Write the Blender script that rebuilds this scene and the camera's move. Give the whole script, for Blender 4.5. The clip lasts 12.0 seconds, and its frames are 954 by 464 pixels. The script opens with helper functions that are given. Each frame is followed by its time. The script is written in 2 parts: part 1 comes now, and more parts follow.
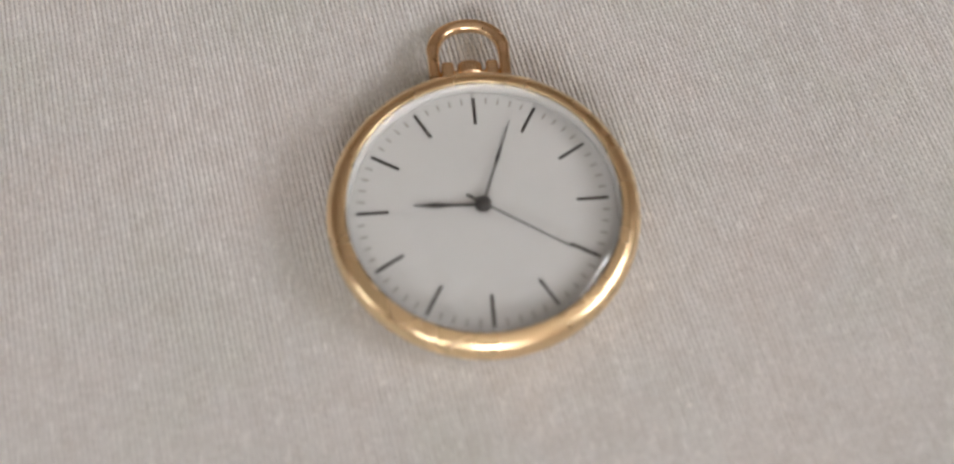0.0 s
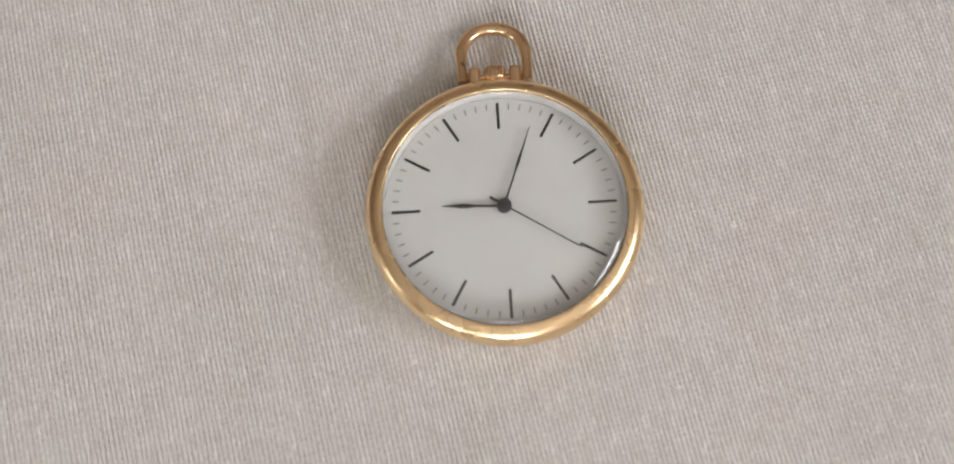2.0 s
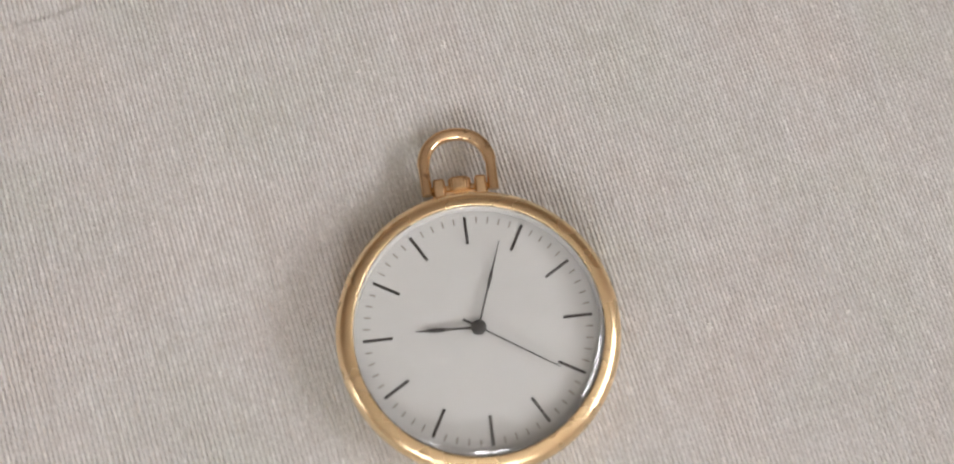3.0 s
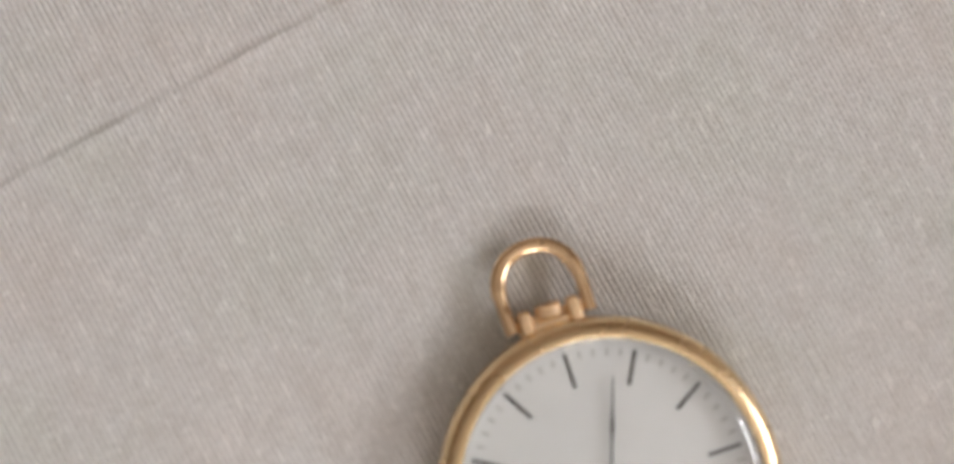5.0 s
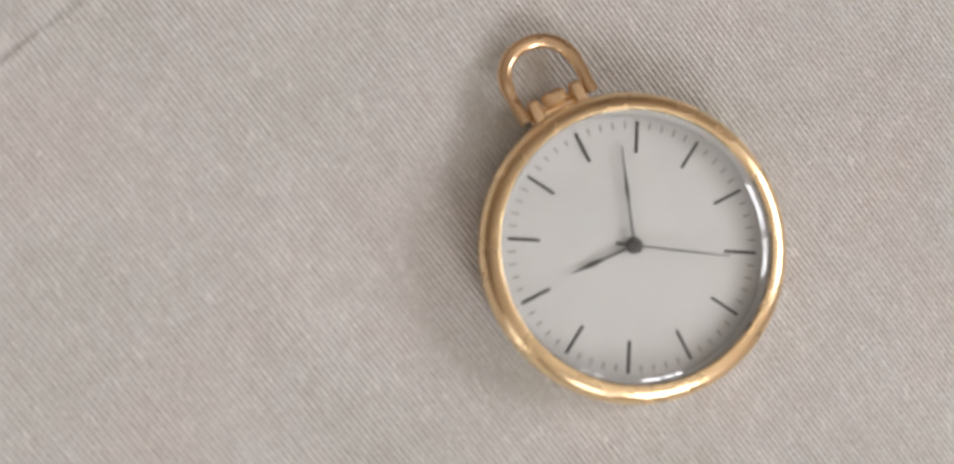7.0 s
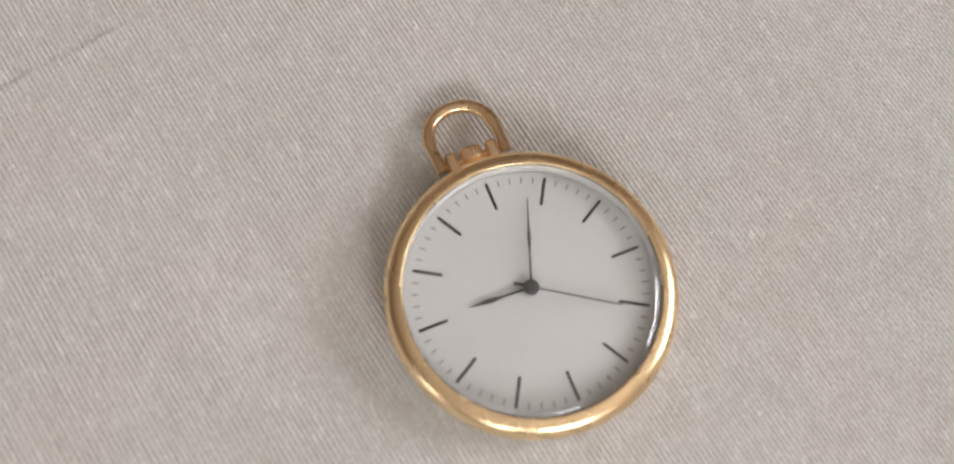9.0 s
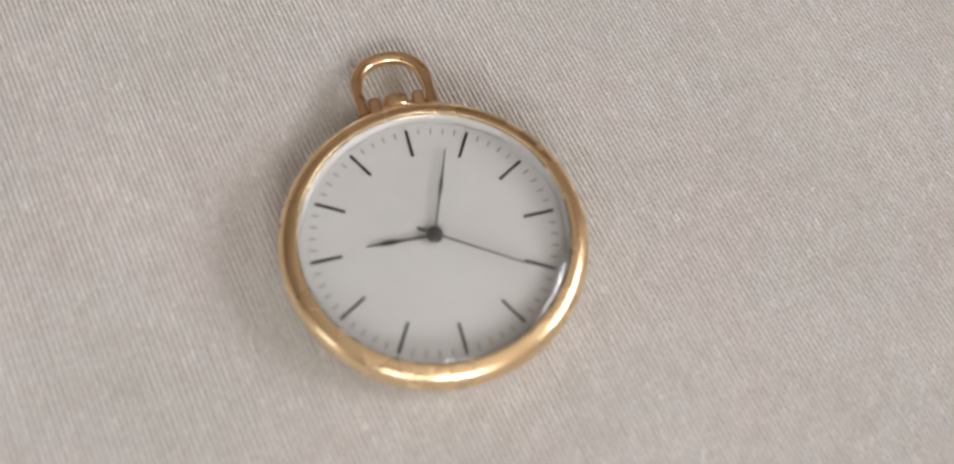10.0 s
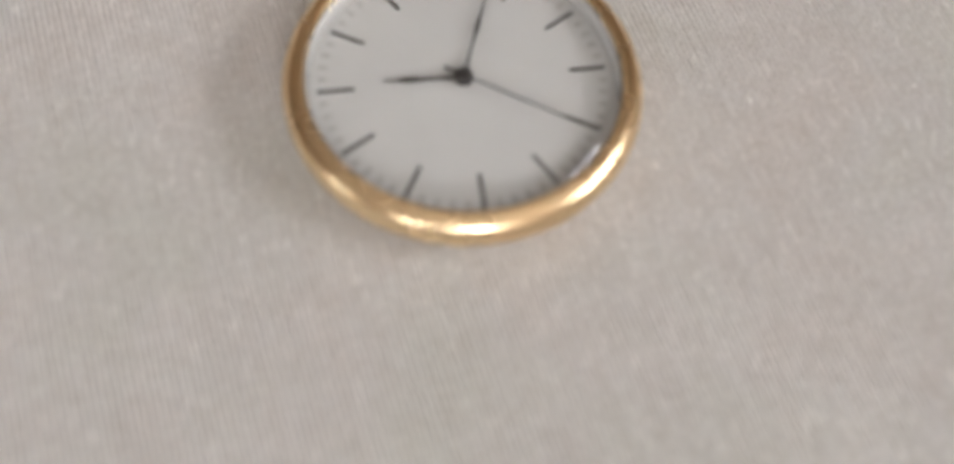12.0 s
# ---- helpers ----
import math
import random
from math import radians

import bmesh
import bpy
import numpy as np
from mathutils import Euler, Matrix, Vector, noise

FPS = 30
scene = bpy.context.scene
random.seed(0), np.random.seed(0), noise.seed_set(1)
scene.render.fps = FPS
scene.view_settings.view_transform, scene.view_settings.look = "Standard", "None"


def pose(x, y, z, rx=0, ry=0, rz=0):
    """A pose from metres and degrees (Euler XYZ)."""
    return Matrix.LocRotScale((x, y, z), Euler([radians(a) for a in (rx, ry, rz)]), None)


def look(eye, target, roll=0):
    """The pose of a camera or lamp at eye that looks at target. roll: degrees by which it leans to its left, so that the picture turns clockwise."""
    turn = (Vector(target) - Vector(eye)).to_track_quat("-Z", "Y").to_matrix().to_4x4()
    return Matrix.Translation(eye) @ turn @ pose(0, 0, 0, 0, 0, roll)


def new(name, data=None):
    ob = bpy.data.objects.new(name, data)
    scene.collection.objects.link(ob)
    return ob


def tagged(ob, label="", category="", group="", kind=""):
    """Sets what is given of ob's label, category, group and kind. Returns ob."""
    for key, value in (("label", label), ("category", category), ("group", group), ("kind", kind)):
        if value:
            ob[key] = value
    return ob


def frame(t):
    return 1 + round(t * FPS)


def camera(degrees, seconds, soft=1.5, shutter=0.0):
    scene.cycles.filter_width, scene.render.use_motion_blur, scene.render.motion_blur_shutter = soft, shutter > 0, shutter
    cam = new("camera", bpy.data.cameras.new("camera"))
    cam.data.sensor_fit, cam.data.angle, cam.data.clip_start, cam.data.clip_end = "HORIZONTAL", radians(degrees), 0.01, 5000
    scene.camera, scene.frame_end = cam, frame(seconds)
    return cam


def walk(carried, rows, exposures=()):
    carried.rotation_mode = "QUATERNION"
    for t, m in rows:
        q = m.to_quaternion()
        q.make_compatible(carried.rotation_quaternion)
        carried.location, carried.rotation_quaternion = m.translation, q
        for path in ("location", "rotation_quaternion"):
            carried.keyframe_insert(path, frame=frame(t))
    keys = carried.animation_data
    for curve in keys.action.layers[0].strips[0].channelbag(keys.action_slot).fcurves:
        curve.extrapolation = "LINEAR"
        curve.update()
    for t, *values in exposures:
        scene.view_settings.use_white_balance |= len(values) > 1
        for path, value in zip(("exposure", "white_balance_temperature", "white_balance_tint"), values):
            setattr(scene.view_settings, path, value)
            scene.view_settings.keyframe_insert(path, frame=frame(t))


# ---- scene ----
MM = 0.001
cam = camera(58.26, 12.0, soft=1.75)
cam.data.dof.use_dof, cam.data.dof.focus_distance, cam.data.dof.aperture_fstop = True, 0.145, 9.5
ROWS = [
    (0.0, -0.00678, -0.05205, 0.11409, 23.80, -0.82, -4.74),
    (0.5, -0.00640, -0.05140, 0.12029, 24.29, -0.48, -4.50),
    (1.0, -0.00705, -0.04917, 0.12453, 23.99, -0.26, -3.95),
    (1.5, -0.00445, -0.04644, 0.13243, 19.36, -0.04, -3.60),
    (1.7, -0.00485, -0.04654, 0.13305, 18.54, -0.07, -3.47),
    (2.0, -0.00664, -0.04151, 0.13441, 16.15, 0.04, -3.28),
    (2.5, -0.00760, -0.02879, 0.13686, 14.71, -1.23, -4.47),
    (2.7, -0.00699, -0.02376, 0.13636, 14.47, -2.33, -5.86),
    (3.0, -0.00716, -0.01739, 0.13735, 14.16, -2.00, -7.34),
    (3.2, -0.00922, -0.01482, 0.13486, 14.50, -1.56, -8.09),
    (3.5, -0.01125, -0.00995, 0.13456, 14.14, -1.44, -9.24),
    (3.7, -0.01112, -0.00652, 0.13377, 13.19, -1.57, -9.79),
    (5.3, -0.01335, 0.02452, 0.11227, 4.51, -1.66, -20.04),
    (5.5, -0.01367, 0.02442, 0.10967, 1.68, -1.83, -20.85),
    (6.0, -0.02339, 0.02658, 0.10617, 0.16, -2.44, -23.06),
    (6.5, -0.03375, 0.01274, 0.11722, 0.73, -4.14, -25.00),
    (7.0, -0.03314, 0.00791, 0.12325, 4.71, -5.23, -27.05),
    (7.2, -0.03244, 0.00679, 0.12390, 5.74, -4.99, -27.60),
    (8.8, -0.02463, -0.02073, 0.12550, 17.18, -3.01, -23.55),
    (9.0, -0.02440, -0.02430, 0.12904, 17.97, -2.49, -21.99),
    (9.2, -0.02445, -0.03380, 0.12595, 20.25, -3.12, -20.48),
    (9.5, -0.02334, -0.04487, 0.12182, 20.89, -3.77, -17.88),
    (9.7, -0.02004, -0.04521, 0.12154, 21.51, -3.31, -17.19),
    (10.0, -0.01534, -0.04738, 0.11692, 24.17, -4.21, -15.40),
    (10.2, -0.01575, -0.05257, 0.10812, 24.94, -4.96, -13.90),
    (10.5, -0.01548, -0.05552, 0.10005, 24.91, -3.97, -11.52),
    (10.7, -0.01618, -0.05626, 0.09349, 25.25, -4.08, -10.68),
    (11.0, -0.01374, -0.05616, 0.09336, 24.73, -3.93, -9.12),
    (11.5, -0.01136, -0.05967, 0.09381, 25.61, -3.46, -8.70),
    (12.0, -0.01228, -0.06172, 0.09170, 25.66, -3.19, -8.35),
]
EXPOSURES = [(0.0, 0.0), (1.5, 0.06), (3.0, 0.14), (5.5, 0.06), (6.2, 0.01), (7.0, 0.14), (10.0, 0.13), (12.0, 0.04)]
walk(cam, [(t, pose(*p)) for t, *p in ROWS], EXPOSURES)

# ---- light ----
world = bpy.data.worlds.new("sky")
scene.world = world
world.use_nodes = True
sky = world.node_tree.nodes.new("ShaderNodeTexSky")
sky.sky_type, sky.sun_disc = "NISHITA", False
sky.sun_elevation, sky.sun_rotation = radians(40), radians(140)
world.node_tree.links.new(sky.outputs[0], world.node_tree.nodes["Background"].inputs[0])
world.node_tree.nodes["Background"].inputs[1].default_value = 0.08


def window_lamp(name, eye, target, w, h, watts, colour):
    data = bpy.data.lights.new(name, "AREA")
    data.shape, data.size, data.size_y, data.energy, data.color = "RECTANGLE", w, h, watts * DAYLIGHT, colour
    ob = new(name, data)
    ob.matrix_world = look(eye, target)
    return ob


DAY, DAYLIGHT = (0.988, 0.972, 0.995), 1.17
window_lamp("window_light_south", (0.03, -1.53, 0.91), (0.03, 0, 0.91), 0.56, 0.58, 18.5, DAY)
window_lamp("window_light_southwest", (-0.98, -1.53, 0.91), (-0.98, 0, 0.91), 0.56, 0.58, 10, DAY)
window_lamp("window_light_east", (1.53, -0.52, 0.91), (0, -0.52, 0.91), 1.0, 0.58, 22.5, DAY)
window_lamp("window_light_west", (-3.7, -1.15, 0.925), (0, -1.15, 0.925), 0.7, 0.85, 13, DAY)


# ---- materials ----
def material(name):
    m = bpy.data.materials.new(name)
    m.use_nodes = True
    return m, m.node_tree.nodes, m.node_tree.links, m.node_tree.nodes["Principled BSDF"]


def add(nodes, kind, **inputs):
    n = nodes.new(kind)
    for key, value in inputs.items():
        n.inputs[key.replace("_", " ")].default_value = value
    return n


def mix(nodes, links, a, b, fac, blend="MIX"):
    n = nodes.new("ShaderNodeMix")
    n.data_type, n.blend_type = "RGBA", blend
    for socket, value in ((n.inputs[6], a), (n.inputs[7], b), (n.inputs[0], fac)):
        if hasattr(value, "links"):
            links.new(value, socket)
        else:
            socket.default_value = (*value, 1) if isinstance(value, tuple) else value
    return n.outputs[2]


def ramp(nodes, links, source, low, high, a=0.0, b=1.0):
    n = nodes.new("ShaderNodeMapRange")
    links.new(source, n.inputs[0])
    for i, v in enumerate((low, high, a, b)):
        n.inputs[i + 1].default_value = v
    return n.outputs[0]


def coords(nodes, links, scale=(1, 1, 1), turn=(0, 0, 0)):
    c, m = nodes.new("ShaderNodeTexCoord"), nodes.new("ShaderNodeMapping")
    m.inputs["Scale"].default_value, m.inputs["Rotation"].default_value = scale, turn
    links.new(c.outputs["Object"], m.inputs["Vector"])
    return m.outputs[0]


def noise_tex(nodes, links, vector, scale, detail=3.0, rough=0.55):
    n = add(nodes, "ShaderNodeTexNoise", Scale=scale, Detail=detail, Roughness=rough)
    links.new(vector, n.inputs["Vector"])
    return n.outputs[0]


def bump(nodes, links, bsdf, height, strength, distance):
    n = add(nodes, "ShaderNodeBump", Strength=strength, Distance=distance)
    links.new(height, n.inputs["Height"])
    links.new(n.outputs[0], bsdf.inputs["Normal"])


def gold_material(name, base, deep, rough, wear, scale=130, low=0.42, high=0.75):
    m, nodes, links, bsdf = material(name)
    v = coords(nodes, links)
    broad = noise_tex(nodes, links, v, scale, 2)
    links.new(mix(nodes, links, base, deep, ramp(nodes, links, broad, low, high, 0, wear)), bsdf.inputs["Base Color"])
    links.new(ramp(nodes, links, broad, 0.3, 0.75, rough * 0.9, rough * 1.15), bsdf.inputs["Roughness"])
    bsdf.inputs["Metallic"].default_value = 1.0
    bump(nodes, links, bsdf, noise_tex(nodes, links, v, 1400, 3, 0.6), 0.05, 0.00004)
    return m


GOLD = gold_material("polished_gold", (0.95, 0.75, 0.465), (0.89, 0.65, 0.37), 0.27, 0.5)
GOLD_WORN = gold_material("worn_gold", (0.95, 0.71, 0.45), (0.4, 0.22, 0.11), 0.25, 0.8, 420, 0.6, 0.72)


def plain_material(name, a, b, scale, rough, relief=0.1):
    m, nodes, links, bsdf = material(name)
    v = coords(nodes, links)
    n = noise_tex(nodes, links, v, scale, 5)
    links.new(mix(nodes, links, a, b, n), bsdf.inputs["Base Color"])
    bsdf.inputs["Roughness"].default_value = rough
    bump(nodes, links, bsdf, noise_tex(nodes, links, v, scale * 18, 3), relief, 0.001)
    return m


def dial_material():
    m, nodes, links, bsdf = material("dial_enamel")
    v = coords(nodes, links)
    links.new(mix(nodes, links, (0.478, 0.477, 0.457), (0.446, 0.444, 0.425), noise_tex(nodes, links, v, 220, 4)), bsdf.inputs["Base Color"])
    bsdf.inputs["Roughness"].default_value = 0.42
    bump(nodes, links, bsdf, noise_tex(nodes, links, v, 9000, 2), 0.05, 0.00002)
    return m


def ink_material(name, colour, rough, metal=0.0):
    m, nodes, links, bsdf = material(name)
    v = coords(nodes, links)
    bright = tuple(min(1, c * 1.6 + 0.01) for c in colour)
    links.new(mix(nodes, links, colour, bright, noise_tex(nodes, links, v, 3000, 3)), bsdf.inputs["Base Color"])
    bsdf.inputs["Roughness"].default_value, bsdf.inputs["Metallic"].default_value = rough, metal
    return m


DIAL = dial_material()
INK = ink_material("black_hour_paint", (0.012, 0.01, 0.009), 0.5)
GREY_INK = ink_material("grey_minute_paint", (0.17, 0.15, 0.13), 0.55)
HAND = ink_material("blackened_steel", (0.006, 0.0055, 0.0055), 0.55)


def glass_material():
    m, nodes, links, bsdf = material("watch_glass")
    bsdf.inputs["Base Color"].default_value = (1, 1, 1, 1)
    bsdf.inputs["Transmission Weight"].default_value = 1.0
    bsdf.inputs["IOR"].default_value = 1.5
    v = coords(nodes, links)
    links.new(ramp(nodes, links, noise_tex(nodes, links, v, 400, 4), 0.5, 0.8, 0.0, 0.03), bsdf.inputs["Roughness"])
    return m


GLASS = glass_material()
CLOTH_TURN = radians(10.3)


def cloth_material(name, threads):
    """Unbleached cotton: per-thread tone, soft stains, an imitated colour cast and fibre relief."""
    m, nodes, links, bsdf = material(name)
    v = coords(nodes, links)
    stain = noise_tex(nodes, links, v, 38, 4)
    fibre = noise_tex(nodes, links, v, 5200, 4, 0.65)
    tone = mix(nodes, links, (0.66, 0.658, 0.644), (0.745, 0.743, 0.734), stain)
    if threads:
        island = nodes.new("ShaderNodeNewGeometry").outputs["Random Per Island"]
        tone = mix(nodes, links, tone, (0.565, 0.545, 0.515), ramp(nodes, links, island, 0.0, 1.0, 0.0, 0.34))
    mottle = noise_tex(nodes, links, v, 260, 3, 0.6)
    tone = mix(nodes, links, tone, (0.57, 0.55, 0.525), ramp(nodes, links, mottle, 0.42, 0.72, 0.0, 0.48))
    slub = noise_tex(nodes, links, coords(nodes, links, (1, 0.35, 1), (0, 0, -CLOTH_TURN)), 900, 2)
    tone = mix(nodes, links, tone, (0.86, 0.855, 0.84), ramp(nodes, links, slub, 0.58, 0.74, 0.0, 0.75))
    grain = noise_tex(nodes, links, v, 1250, 2, 0.6)
    tone = mix(nodes, links, tone, (0.47, 0.45, 0.42), ramp(nodes, links, grain, 0.5, 0.72, 0.0, 0.3))
    tone = mix(nodes, links, tone, (0.9, 0.89, 0.87), ramp(nodes, links, grain, 0.46, 0.3, 0.0, 0.35))
    # Broad pink and green tints imitate warm glow and colour noise.
    cast = noise_tex(nodes, links, v, 34, 3, 0.5)
    tone = mix(nodes, links, tone, (1.0, 0.96, 0.94), ramp(nodes, links, cast, 0.48, 0.68, 0.0, 0.65), "MULTIPLY")
    tone = mix(nodes, links, tone, (0.965, 0.985, 0.955), ramp(nodes, links, cast, 0.5, 0.32, 0.0, 0.9), "MULTIPLY")
    tone = mix(nodes, links, tone, (0.48, 0.46, 0.43), ramp(nodes, links, fibre, 0.5, 0.8, 0.0, 0.35))
    links.new(tone, bsdf.inputs["Base Color"])
    bsdf.inputs["Roughness"].default_value = 0.95
    bsdf.inputs["Specular IOR Level"].default_value = 0.15
    if "Sheen Weight" in bsdf.inputs:
        bsdf.inputs["Sheen Weight"].default_value = 0.15
    if threads:
        bump(nodes, links, bsdf, fibre, 0.5, 0.00006)
    else:
        a = nodes.new("ShaderNodeTexWave")
        links.new(coords(nodes, links, (1, 1, 1), (0, 0, -CLOTH_TURN)), a.inputs["Vector"])
        a.inputs["Scale"].default_value = 410
        bump(nodes, links, bsdf, a.outputs["Fac"], 0.6, 0.0002)
    return m


CLOTH = cloth_material("cotton_threads", True)
CLOTH_FLAT = cloth_material("cotton_sheet", False)


WALL = plain_material("wall_paint", (0.6, 0.48, 0.37), (0.55, 0.43, 0.33), 2.5, 0.9)
CEILING = plain_material("ceiling_paint", (0.82, 0.77, 0.69), (0.78, 0.73, 0.65), 2.0, 0.9)
FLOOR = plain_material("floor_boards", (0.3, 0.2, 0.12), (0.22, 0.14, 0.08), 4.0, 0.5)
WOOD = plain_material("table_wood", (0.27, 0.16, 0.085), (0.2, 0.115, 0.06), 9.0, 0.45)
FRAME_PAINT = plain_material("white_gloss_paint", (0.8, 0.8, 0.78), (0.76, 0.75, 0.73), 6.0, 0.4)


# ---- builders ----
def mesh_of(name, bm, mat, smooth=True):
    data = bpy.data.meshes.new(name)
    bmesh.ops.recalc_face_normals(bm, faces=bm.faces)
    bm.to_mesh(data)
    bm.free()
    data.materials.append(mat)
    if smooth:
        for f in data.polygons:
            f.use_smooth = True
    return data


def part(name, bm, mat, parent=None, label="", at=None, smooth=True):
    ob = new(name, mesh_of(name, bm, mat, smooth))
    ob.parent = parent
    if at is not None:
        ob.matrix_basis = at
    if label:
        tagged(ob, label)
    return ob


def sharpen(ob, degrees=35):
    """Keeps hard edges hard on a smooth mesh."""
    bm = bmesh.new()
    bm.from_mesh(ob.data)
    for e in bm.edges:
        e.smooth = len(e.link_faces) == 2 and e.calc_face_angle(0) < radians(degrees)
    bm.to_mesh(ob.data)
    bm.free()
    return ob


def lathe(profile, steps=160, closed=False):
    """Turns (radius, height) pairs in millimetres round z."""
    bm = bmesh.new()
    rings = []
    for r, z in profile:
        if r == 0:
            rings.append([bm.verts.new((0, 0, z * MM))])
        else:
            rings.append([bm.verts.new((r * MM * math.cos(k * math.tau / steps), r * MM * math.sin(k * math.tau / steps), z * MM)) for k in range(steps)])
    pairs = list(zip(rings, rings[1:])) + ([(rings[-1], rings[0])] if closed else [])
    for a, b in pairs:
        for k in range(steps):
            j = (k + 1) % steps
            if len(a) == 1 and len(b) == 1:
                break
            if len(a) == 1:
                bm.faces.new((a[0], b[k], b[j]))
            elif len(b) == 1:
                bm.faces.new((a[k], a[j], b[0]))
            else:
                bm.faces.new((a[k], a[j], b[j], b[k]))
    return bm


def box(x0, x1, y0, y1, z0, z1, bevel=0.0, segments=2):
    """A box in metres, with rounded edges."""
    bm = bmesh.new()
    bmesh.ops.create_cube(bm, size=1.0, matrix=Matrix.Translation(((x0 + x1) / 2, (y0 + y1) / 2, (z0 + z1) / 2)) @ Matrix.Diagonal((x1 - x0, y1 - y0, z1 - z0, 1)))
    if bevel:
        bmesh.ops.bevel(bm, geom=bm.edges[:], offset=bevel, segments=segments, profile=0.6, affect="EDGES")
    return bm


def blade(widths, thick, ridge=0.0):
    """A hand along +y from (distance, half width) pairs in millimetres, with a raised middle line."""
    bm = bmesh.new()
    rows = [[bm.verts.new((x * MM, y * MM, z * MM)) for x, z in ((-w, 0), (-w, thick), (0, thick + ridge), (w, thick), (w, 0))] for y, w in widths]
    for a, b in zip(rows, rows[1:]):
        for k in range(5):
            j = (k + 1) % 5
            bm.faces.new((a[k], a[j], b[j], b[k]))
    bm.faces.new(rows[0])
    bm.faces.new(rows[-1])
    return bm


def tube(path, half, steps=14):
    """A rod through (x, y, z) in millimetres; half gives its half width and half height at each place."""
    bm = bmesh.new()
    rings = []
    for n, (p, (a, b)) in enumerate(zip(path, half)):
        q, r = Vector(path[max(0, n - 1)]), Vector(path[min(len(path) - 1, n + 1)])
        along = (r - q).normalized()
        up = Vector((0, 0, 1))
        side = along.cross(up).normalized()
        ring = []
        for k in range(steps):
            t = k * math.tau / steps
            c, s = math.cos(t), math.sin(t)
            c, s = math.copysign(abs(c) ** 0.8, c), math.copysign(abs(s) ** 0.8, s)
            ring.append(bm.verts.new((Vector(p) + side * a * c + up * b * s) * MM))
        rings.append(ring)
    for a, b in zip(rings, rings[1:]):
        for k in range(steps):
            j = (k + 1) % steps
            bm.faces.new((a[k], a[j], b[j], b[k]))
    bm.faces.new(rings[0])
    bm.faces.new(rings[-1])
    return bm


# ---- room ----
FLOOR_Z, TOP_Z, HALF, THICK, FAR = -0.76, 1.75, 1.43, 0.12, 3.6


def structure(name, bm, mat, label, smooth=False):
    return tagged(part(name, bm, mat, smooth=smooth), label, name.split("_")[0], kind="structure")


def join_boxes(boxes):
    bm = bmesh.new()
    for b in boxes:
        x0, x1, y0, y1, z0, z1 = b
        bmesh.ops.create_cube(bm, size=1.0, matrix=Matrix.Translation(((x0 + x1) / 2, (y0 + y1) / 2, (z0 + z1) / 2)) @ Matrix.Diagonal((x1 - x0, y1 - y0, z1 - z0, 1)))
    return bm


H, T, F, N = HALF, THICK, FAR, 2.3
structure("floor", box(-F - T, H + T, -H - T, N + T, FLOOR_Z - 0.1, FLOOR_Z), FLOOR, "brown wooden floor of the plain room")
structure("ceiling", box(-F - T, H + T, -H - T, N + T, TOP_Z, TOP_Z + 0.1), CEILING, "plain white painted ceiling")
structure("wall_north", box(-F, H, N, N + T, FLOOR_Z, TOP_Z), WALL, "plain beige painted wall")
P0, P1 = -1.5, -0.8
Q0, Q1, S0, S1, E0, E1, W0, W1 = -1.26, -0.70, -0.25, 0.31, -1.02, -0.02, 0.62, 1.2
L0, L1 = 0.5, 1.35
structure("wall_south", join_boxes([(-F, Q0, -H - T, -H, W0, W1), (Q1, S0, -H - T, -H, W0, W1), (S1, H, -H - T, -H, W0, W1), (-F, H, -H - T, -H, FLOOR_Z, W0), (-F, H, -H - T, -H, W1, TOP_Z)]), WALL, "plain beige painted wall with two window openings")
structure("wall_east", join_boxes([(H, H + T, -H - T, E0, FLOOR_Z, TOP_Z), (H, H + T, E1, N + T, FLOOR_Z, TOP_Z), (H, H + T, E0, E1, FLOOR_Z, W0), (H, H + T, E0, E1, W1, TOP_Z)]), WALL, "plain beige painted wall with a window opening")


def window(name, along, centre, turn, bars=(0.0,), low=W0, high=W1):
    """A painted casement with a sill, set into the wall's opening."""
    w, h, d = along / 2, (high - low) / 2, 0.035
    frame_ob = tagged(new(name), "white painted window frame in the wall", "window", kind="structure")
    frame_ob.matrix_basis = Matrix.Translation((*centre, (low + high) / 2)) @ pose(0, 0, 0, 0, 0, turn)
    for x0, x1, z0, z1 in ((-w, -w + 0.05, -h, h), (w - 0.05, w, -h, h), (-w + 0.05, w - 0.05, h - 0.05, h), (-w + 0.05, w - 0.05, -h, -h + 0.05)):
        part("window_frame", box(x0, x1, -d, d, z0, z1, 0.004), FRAME_PAINT, frame_ob, smooth=False)
    for x in bars:
        part("mullion", box(x - 0.03, x + 0.03, -d, d, -h + 0.05, h - 0.05, 0.004), FRAME_PAINT, frame_ob, smooth=False)
    part("window_sill", box(-w - 0.04, w + 0.04, 0.061, 0.13, -h - 0.03, -h, 0.004), FRAME_PAINT, frame_ob, smooth=False)


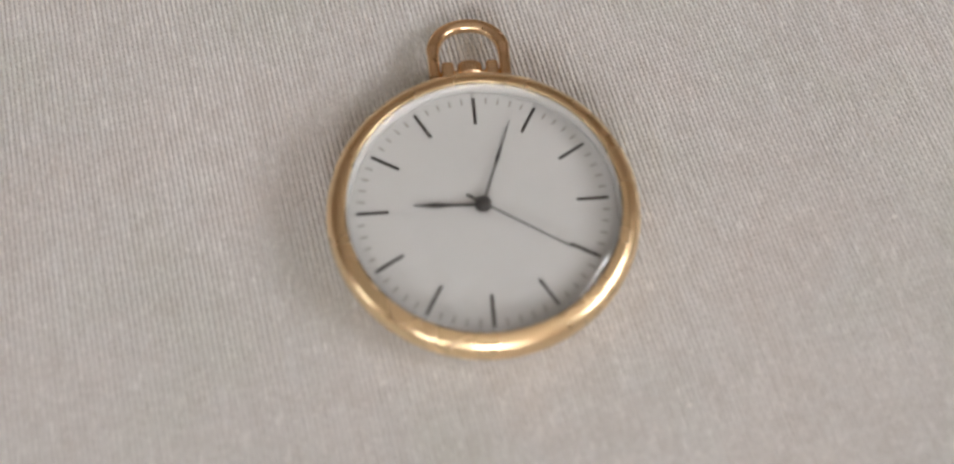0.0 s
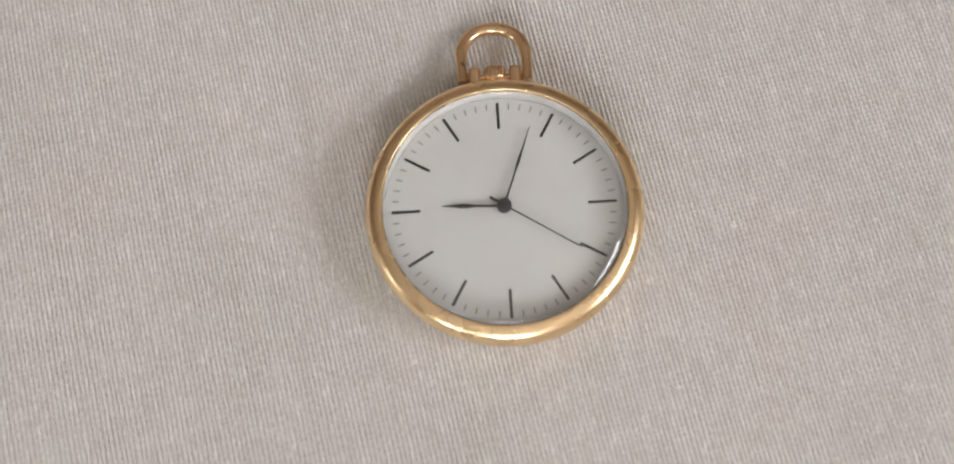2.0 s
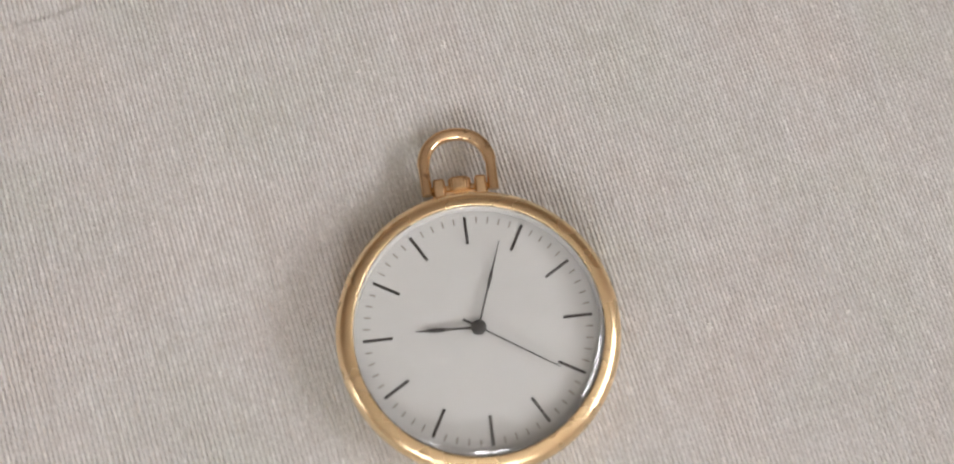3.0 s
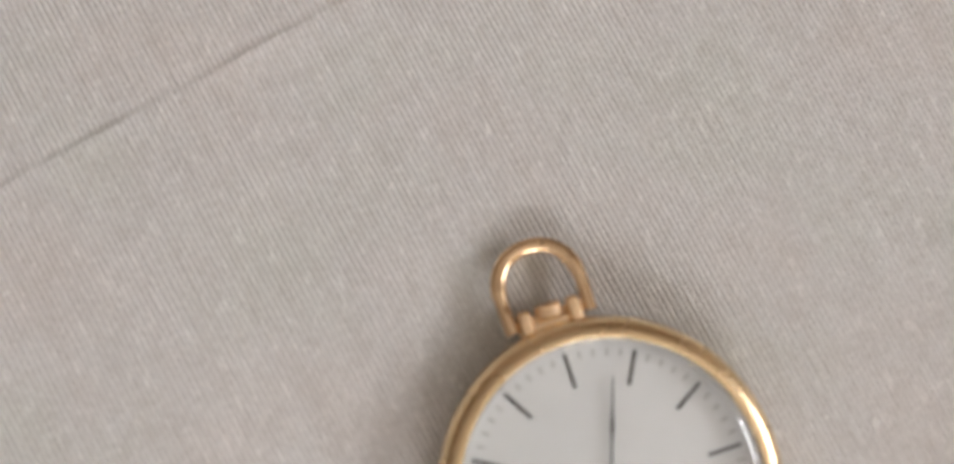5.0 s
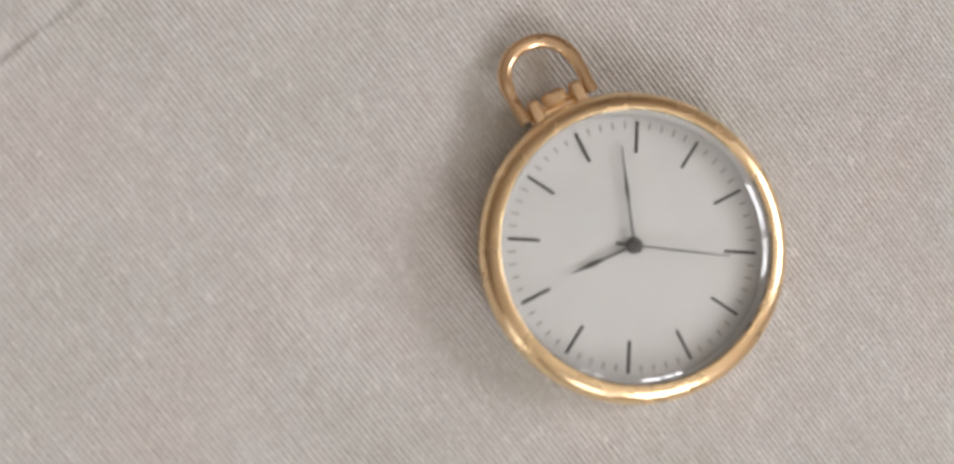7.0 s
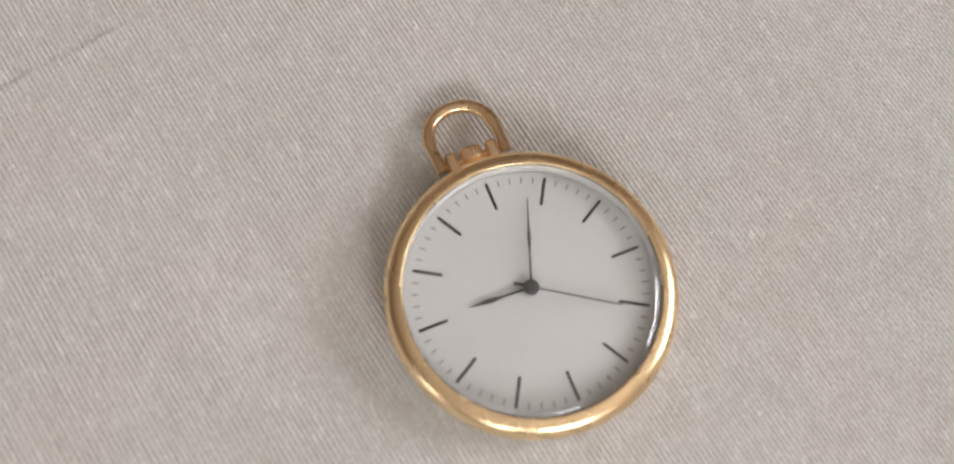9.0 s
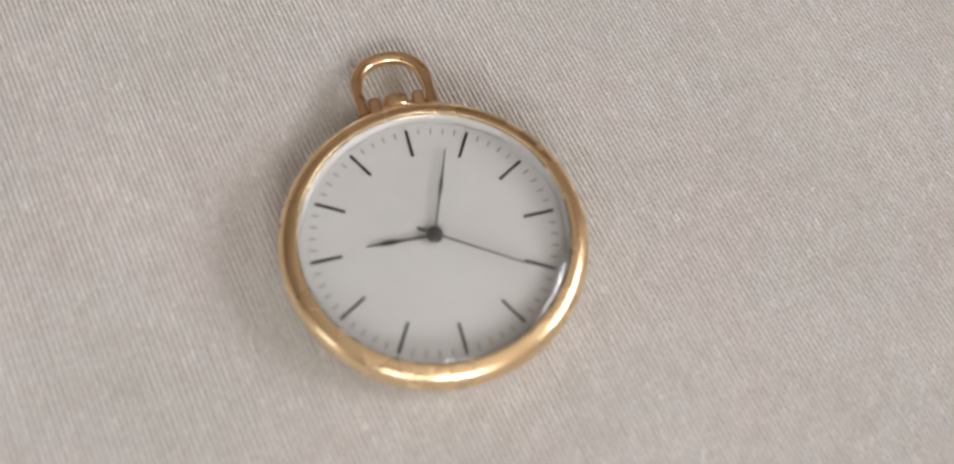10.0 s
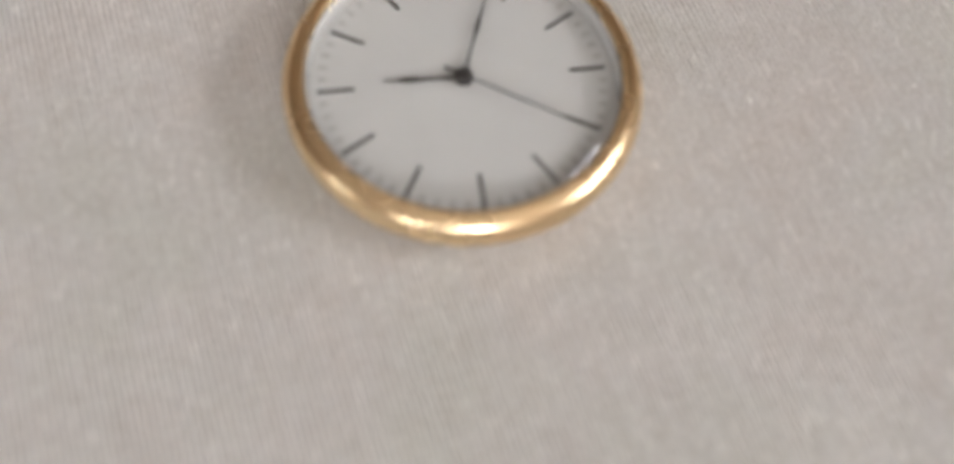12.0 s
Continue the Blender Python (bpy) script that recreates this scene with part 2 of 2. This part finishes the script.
structure("wall_west", join_boxes([(-F - T, -F, -H - T, P0, FLOOR_Z, TOP_Z), (-F - T, -F, P1, N + T, FLOOR_Z, TOP_Z), (-F - T, -F, P0, P1, FLOOR_Z, L0), (-F - T, -F, P0, P1, L1, TOP_Z)]), WALL, "plain beige painted wall with a window opening")
window("window_1", S1 - S0, ((S0 + S1) / 2, -H - 0.06), 0)
window("window_2", Q1 - Q0, ((Q0 + Q1) / 2, -H - 0.06), 0)
window("window_3", E1 - E0, (H + 0.06, (E0 + E1) / 2), 90)
window("window_4", P1 - P0, (-F - 0.06, (P0 + P1) / 2), -90, (-0.1, 0.12), L0, L1)

# ---- table and cloth base ----
table = tagged(new("table"), "plain brown wooden table under the cloth", "table")
table.location = (0, 0.1, FLOOR_Z)
part("tabletop", box(-0.62, 0.62, -0.42, 0.42, 0.725, 0.759, 0.004), WOOD, table)
for x in (-0.55, 0.55):
    for y in (-0.35, 0.35):
        part("leg", box(x - 0.03, x + 0.03, y - 0.03, y + 0.03, 0, 0.726, 0.004), WOOD, table)

tablecloth = tagged(new("tablecloth"), "cream woven cotton tablecloth with an ironed crease", "tablecloth")
part("cloth_sheet", box(-0.6, 0.6, -0.3, 0.5, -0.00095, -0.00045, 0.0002), CLOTH_FLAT, tablecloth, smooth=False)

# ---- pocket watch ----
watch = tagged(new("pocket_watch"), "gold pocket watch with white dial lying on cream cloth", "pocket watch")
DIAL_Z = 4.32
sharpen(part("case_back", lathe([(0, 0.02), (13.5, 0.0), (16.4, 0.25), (18.6, 0.95), (20.0, 1.9), (20.75, 2.7), (20.95, 3.1), (20.95, 3.5), (20.3, 3.7), (17.0, 3.7), (0, 3.7)]), GOLD, watch, "polished gold case back"), 50)
bezel = [(20.65, 2.1), (21.4, 2.3), (21.8, 2.75), (22.05, 3.3), (22.17, 3.9), (22.19, 4.5), (22.16, 5.0), (22.0, 5.48), (21.75, 5.93), (21.42, 6.32), (21.02, 6.62), (20.58, 6.83), (20.15, 6.95), (19.72, 7.0), (19.47, 7.0), (19.38, 6.96), (19.35, 6.87), (19.34, 6.4), (19.34, 4.6), (19.34, 3.85), (19.6, 2.3)]
RIM = pose(0.06 * MM, -0.13 * MM, 0)
sharpen(part("bezel", lathe(bezel, 256, True), GOLD, watch, "rounded polished gold bezel", RIM), 60)

dial = part("dial", lathe([(0, 3.9), (19.18, 3.9), (19.18, DIAL_Z), (0, DIAL_Z)]), DIAL, watch, "plain off-white enamel dial")
sharpen(dial, 30)
# Off-white ring stands in for pale reflections on the polished inner wall.
part("pale_wall_ring", lathe([(19.02, DIAL_Z), (19.08, DIAL_Z + 0.6), (19.18, 6.28), (19.3, 6.3), (19.3, DIAL_Z)], 160, True), DIAL, watch, "narrow off-white ring imitating pale reflections round the dial", RIM)
hour_data = mesh_of("hour_mark", box(-0.24 * MM, 0.24 * MM, 13.4 * MM, 18.0 * MM, DIAL_Z * MM, (DIAL_Z + 0.09) * MM, 0.04 * MM), INK, False)
minute_data = mesh_of("minute_mark", box(-0.13 * MM, 0.13 * MM, 16.85 * MM, 17.95 * MM, DIAL_Z * MM, (DIAL_Z + 0.03) * MM), GREY_INK, False)
for k in range(60):
    mark = new("minute_mark" if k % 5 else "hour_mark", minute_data if k % 5 else hour_data)
    mark.parent = dial
    mark.matrix_basis = pose(0, 0, 0, 0, 0, -6 * k)


def hand(name, widths, thick, z, angle, label, ridge=0.0):
    return part(name, blade(widths, thick, ridge), HAND, watch, label, pose(0, 0, z * MM, 0, 0, -angle), smooth=False)


hand("hour_hand", [(-0.9, 0.19), (0, 0.2), (4.6, 0.16), (5.4, 0.26), (6.1, 0.38), (6.8, 0.4), (7.7, 0.24), (8.6, 0.12), (9.9, 0.05)], 0.14, DIAL_Z + 0.4, 273, "black leaf-shaped hour hand", 0.05)
hand("minute_hand", [(-0.9, 0.16), (0, 0.17), (6.0, 0.13), (6.8, 0.2), (7.6, 0.29), (8.4, 0.27), (9.8, 0.14), (14.2, 0.06)], 0.14, DIAL_Z + 0.68, 20.5, "black leaf-shaped minute hand", 0.05)
hand("second_hand", [(-2.7, 0.25), (-1.3, 0.22), (-0.9, 0.13), (0, 0.13), (6, 0.12), (13.9, 0.09)], 0.1, DIAL_Z + 0.95, 123, "thin grey-black second hand")
part("hand_cap", lathe([(0, DIAL_Z + 1.3), (0.5, DIAL_Z + 1.28), (0.95, DIAL_Z + 1.18), (1.18, DIAL_Z + 1.0), (1.2, DIAL_Z + 0.4), (0.5, DIAL_Z + 0.4), (0.5, DIAL_Z), (0, DIAL_Z)], 40), HAND, watch, "round black cap over the hands")

outer = [(19.3, 6.4), (19.27, 6.55), (19.1, 6.73), (18.75, 6.95), (18.35, 7.14), (17.6, 7.34), (15, 7.62), (11, 7.84), (6, 7.98), (0, 8.02)]
inner = [(0, 7.72), (6, 7.68), (11, 7.54), (15, 7.33), (17.5, 7.05), (18.2, 6.86), (18.6, 6.67), (18.95, 6.45), (19.05, 6.4)]
crystal = part("crystal", lathe(outer + inner, 160, True), GLASS, watch, "clear domed glass crystal", RIM)
crystal.visible_shadow = False

# bow and its fittings at twelve o'clock
BOW_Z = 3.6
path, half = [], []
for k in range(6):
    path.append((-5.45 - 0.02 * k, 22.4 + 0.95 * k, BOW_Z - 0.13 * k))
    half.append((0.9, 0.72))
for k in range(1, 24):
    a = math.pi - k * math.pi / 24
    path.append((5.55 * math.copysign(abs(math.cos(a)) ** 0.93, math.cos(a)), 27.2 + 5.85 * abs(math.sin(a)) ** 0.95, BOW_Z - 0.67 - 0.8 * math.sin(a)))
    half.append((1.08, 0.92))
for k in range(6):
    path.append((5.55 - 0.02 * k, 27.15 - 0.95 * k, BOW_Z - 0.65 + 0.13 * k))
    half.append((0.9, 0.72))
bow = part("bow", tube(path, half, 16), GOLD_WORN, watch, "worn gold loop of the bow")
sharpen(bow, 60)
part("hinge_pin", tube([(-5.9, 23.2, BOW_Z - 0.3), (0, 23.2, BOW_Z - 0.3), (5.9, 23.2, BOW_Z - 0.3)], [(0.38, 0.38)] * 3, 12), GOLD_WORN, bow)
for x in (-3.4, 3.4):
    sharpen(part("lug", box((x - 0.98) * MM, (x + 0.98) * MM, 20.8 * MM, 25.0 * MM, 2.5 * MM, 4.4 * MM, 0.7 * MM, 5), GOLD_WORN, watch, "squared gold lug beside the crown"), 40)


def knurled(length, rx, rz, ridges, chamfer):
    """A flattened knob along y with fine lengthwise ridges, in millimetres."""
    bm = bmesh.new()
    rings = []
    for y, scale, deep in ((0, 0.0, 0), (0, 1 - chamfer, 0), (0.3, 1.0, 1), (length - 0.3, 1.0, 1), (length, 1 - chamfer, 0), (length, 0.0, 0)):
        ring = []
        for k in range(ridges * 4):
            a = k * math.tau / (ridges * 4)
            f = scale * (1 - 0.035 * deep * (k % 4 > 1))
            ring.append(bm.verts.new((f * rx * MM * math.cos(a), y * MM, f * rz * MM * math.sin(a))))
        rings.append(ring)
    for a, b in zip(rings, rings[1:]):
        for k in range(len(a)):
            j = (k + 1) % len(a)
            bm.faces.new((a[k], a[j], b[j], b[k]))
    bmesh.ops.remove_doubles(bm, verts=bm.verts, dist=1e-7)
    return bm


crown = part("crown", knurled(2.2, 1.85, 1.15, 20, 0.16), GOLD_WORN, watch, "small knurled gold crown", pose(0, 22.85 * MM, 3.3 * MM), smooth=False)
part("pendant", box(-4.6 * MM, 4.6 * MM, 20.4 * MM, 24.0 * MM, 2.1 * MM, 3.2 * MM, 0.3 * MM), GOLD_WORN, watch)

# ---- woven threads ----
PITCH, U0, U1, V0, V1 = 0.76, -102.0, 112.0, -72.0, 97.0


def surface(x, y):
    """Height of the lying cloth in millimetres: soft waves."""
    fine = 0.035 * np.sin(x / 2.3 + 1.5 * np.sin(y / 5.1)) * np.sin(y / 2.7 + 1.3 * np.sin(x / 4.3))
    return fine + 0.25 * np.sin(x / 17.0 + 0.6 * np.sin(y / 23.0)) * np.sin(y / 21.0 + 1.0) * np.clip((np.hypot(x, y) - 24) / 20, 0, 1)


def crease(u, v):
    """The ironed fold: a narrow low ridge with a groove on its far side."""
    d = v - 75.65 - 0.0285 * u + 0.12 * np.sin(u / 5.0) + 0.09 * np.sin(u / 1.7 + 2 * np.sin(u / 4.1))
    uneven = 0.75 + 0.25 * np.sin(u / 3.1 + np.sin(u / 7.0))
    return uneven * (0.24 * np.where(d < 0, np.exp(-((d / 0.8) ** 2)), np.exp(-((d / 0.6) ** 2))) - 0.13 * np.exp(-(((d - 1.5) / 1.1) ** 2)))


def weave(name, warp, seed, across=4, samples=3):
    rng = np.random.default_rng(seed)
    lo, hi, a, b = (U0, U1, V0, V1) if warp else (V0, V1, U0, U1)
    count, crossings = int((hi - lo) / PITCH), int((b - a) / PITCH)
    n = crossings * samples + 1
    s = np.linspace(0, crossings, n)
    along = a + s * PITCH
    base = lo + (np.arange(count) + 0.5) * PITCH + rng.normal(0, 0.013, count)
    width = np.clip(rng.normal(1.0, 0.045, count), 0.85, 1.2)
    knots = rng.normal(0, 1, (count, crossings // 4 + 3))
    thick = np.stack([np.interp(s / 4, np.arange(knots.shape[1]), row) for row in knots])
    wander = rng.normal(0, 1, (count, crossings // 9 + 3))
    wander = np.stack([np.interp(s / 9, np.arange(wander.shape[1]), row) for row in wander])
    wide = width[:, None] * (1 + 0.06 * thick)
    for _ in range(1000 if warp else 450):
        row, place, size = rng.integers(count), rng.uniform(0, crossings), rng.uniform(0.25, 0.75)
        wide[row] += size * np.exp(-(((s - place) / rng.uniform(0.7, 2.2)) ** 2))
    phase = math.pi * (s[None, :] - 0.5 + np.arange(count)[:, None]) + (0 if warp else math.pi)
    place = base[:, None]
    soft = np.sin(place / 7.3 + 1.7 * np.sin(along / 11.0)) * np.sin(along / 6.1 + 1.9 * np.sin(place / 9.0))
    lift = (0.045 if warp else 0.085) * np.cos(phase) + (0.095 if warp else -0.088 + 0.036 * np.tanh(along / 35) + 0.012 * soft)
    offs = np.linspace(-1, 1, across)
    centre = base[:, None] + 0.028 * wander
    pos = centre[..., None] + offs * (0.28 if warp else 0.40) * wide[..., None] * (1 + 0.05 * np.cos(phase))[..., None]
    run = np.broadcast_to(along[None, :, None], pos.shape)
    u, v = (pos, run) if warp else (run, pos)
    c, sn = math.cos(CLOTH_TURN), math.sin(CLOTH_TURN)
    fan = u * (1 + 0.0007 * v)
    x, y = c * fan - sn * v, sn * fan + c * v
    round_z = (0.32 if warp else 0.22) * np.sqrt(np.clip(1 - offs**2 * 0.96, 0, 1))
    z = lift[..., None] + round_z * (0.6 + 0.4 * wide[..., None]) - (0.43 if warp else 0.33) + surface(x, y) + crease(u, v)
    verts = np.stack([x, y, z], -1).reshape(-1, 3) * MM
    idx = np.arange(count * n * across).reshape(count, n, across)
    quads = np.stack([idx[:, :-1, :-1], idx[:, :-1, 1:], idx[:, 1:, 1:], idx[:, 1:, :-1]], -1).reshape(-1, 4)
    if not warp:
        quads = quads[:, ::-1]
    data = bpy.data.meshes.new(name)
    data.vertices.add(len(verts))
    data.vertices.foreach_set("co", verts.astype(np.float32).ravel())
    data.loops.add(quads.size)
    data.loops.foreach_set("vertex_index", quads.astype(np.int32).ravel())
    data.polygons.add(len(quads))
    data.polygons.foreach_set("loop_start", np.arange(0, quads.size, 4, dtype=np.int32))
    data.update(calc_edges=True)
    data.polygons.foreach_set("use_smooth", np.ones(len(quads), dtype=bool))
    data.materials.append(CLOTH)
    ob = new(name, data)
    ob.parent = tablecloth
    return tagged(ob, "cream cotton threads of the weave", kind="stuff")


weave("warp_threads", True, 5, 5)
weave("weft_threads", False, 9)

# ---- lint on the cloth ----
LINT = plain_material("white_cotton_fluff", (0.86, 0.85, 0.83), (0.78, 0.77, 0.74), 900, 0.95)


def lint_speck(x, y, size, seed):
    """A small tuft of curled cotton fibres, in millimetres."""
    rng = random.Random(seed)
    whole = bmesh.new()
    for _ in range(7):
        a, bend, long = rng.uniform(0, math.tau), rng.uniform(-1.6, 1.6), size * rng.uniform(0.35, 0.6)
        ox, oy, top = rng.gauss(0, 0.16) * size, rng.gauss(0, 0.16) * size, rng.uniform(0.03, 0.12)
        points = []
        for k in range(7):
            t = k / 6 - 0.5
            b = a + bend * t
            points.append((ox + long * t * math.cos(b), oy + long * t * math.sin(b), 0.05 + top * (1 - 4 * t * t)))
        bm = tube(points, [(0.11 + 0.04 * size, 0.06)] * 7, 6)
        data = bpy.data.meshes.new("fibre")
        bm.to_mesh(data)
        bm.free()
        whole.from_mesh(data)
        bpy.data.meshes.remove(data)
    ob = part("lint_speck", whole, LINT)
    ob.location = (x * MM, y * MM, surface(x, y) * MM)
    return tagged(ob, "tiny white cotton fluff caught on the cloth", "lint", "lint specks")


for n, (x, y, size) in enumerate(((0.6, 50.6, 1.1), (-14.7, 47.1, 0.6), (-68.5, 49.2, 0.8), (37.4, -4.2, 1.0), (25.3, -29.5, 0.7), (-15.6, -23.3, 0.7), (-40.0, 7.9, 0.6), (60.7, -4.3, 0.7), (31.4, -1.3, 0.6), (-33.6, 30.2, 0.6))):
    lint_speck(x, y, size * 1.35, n)
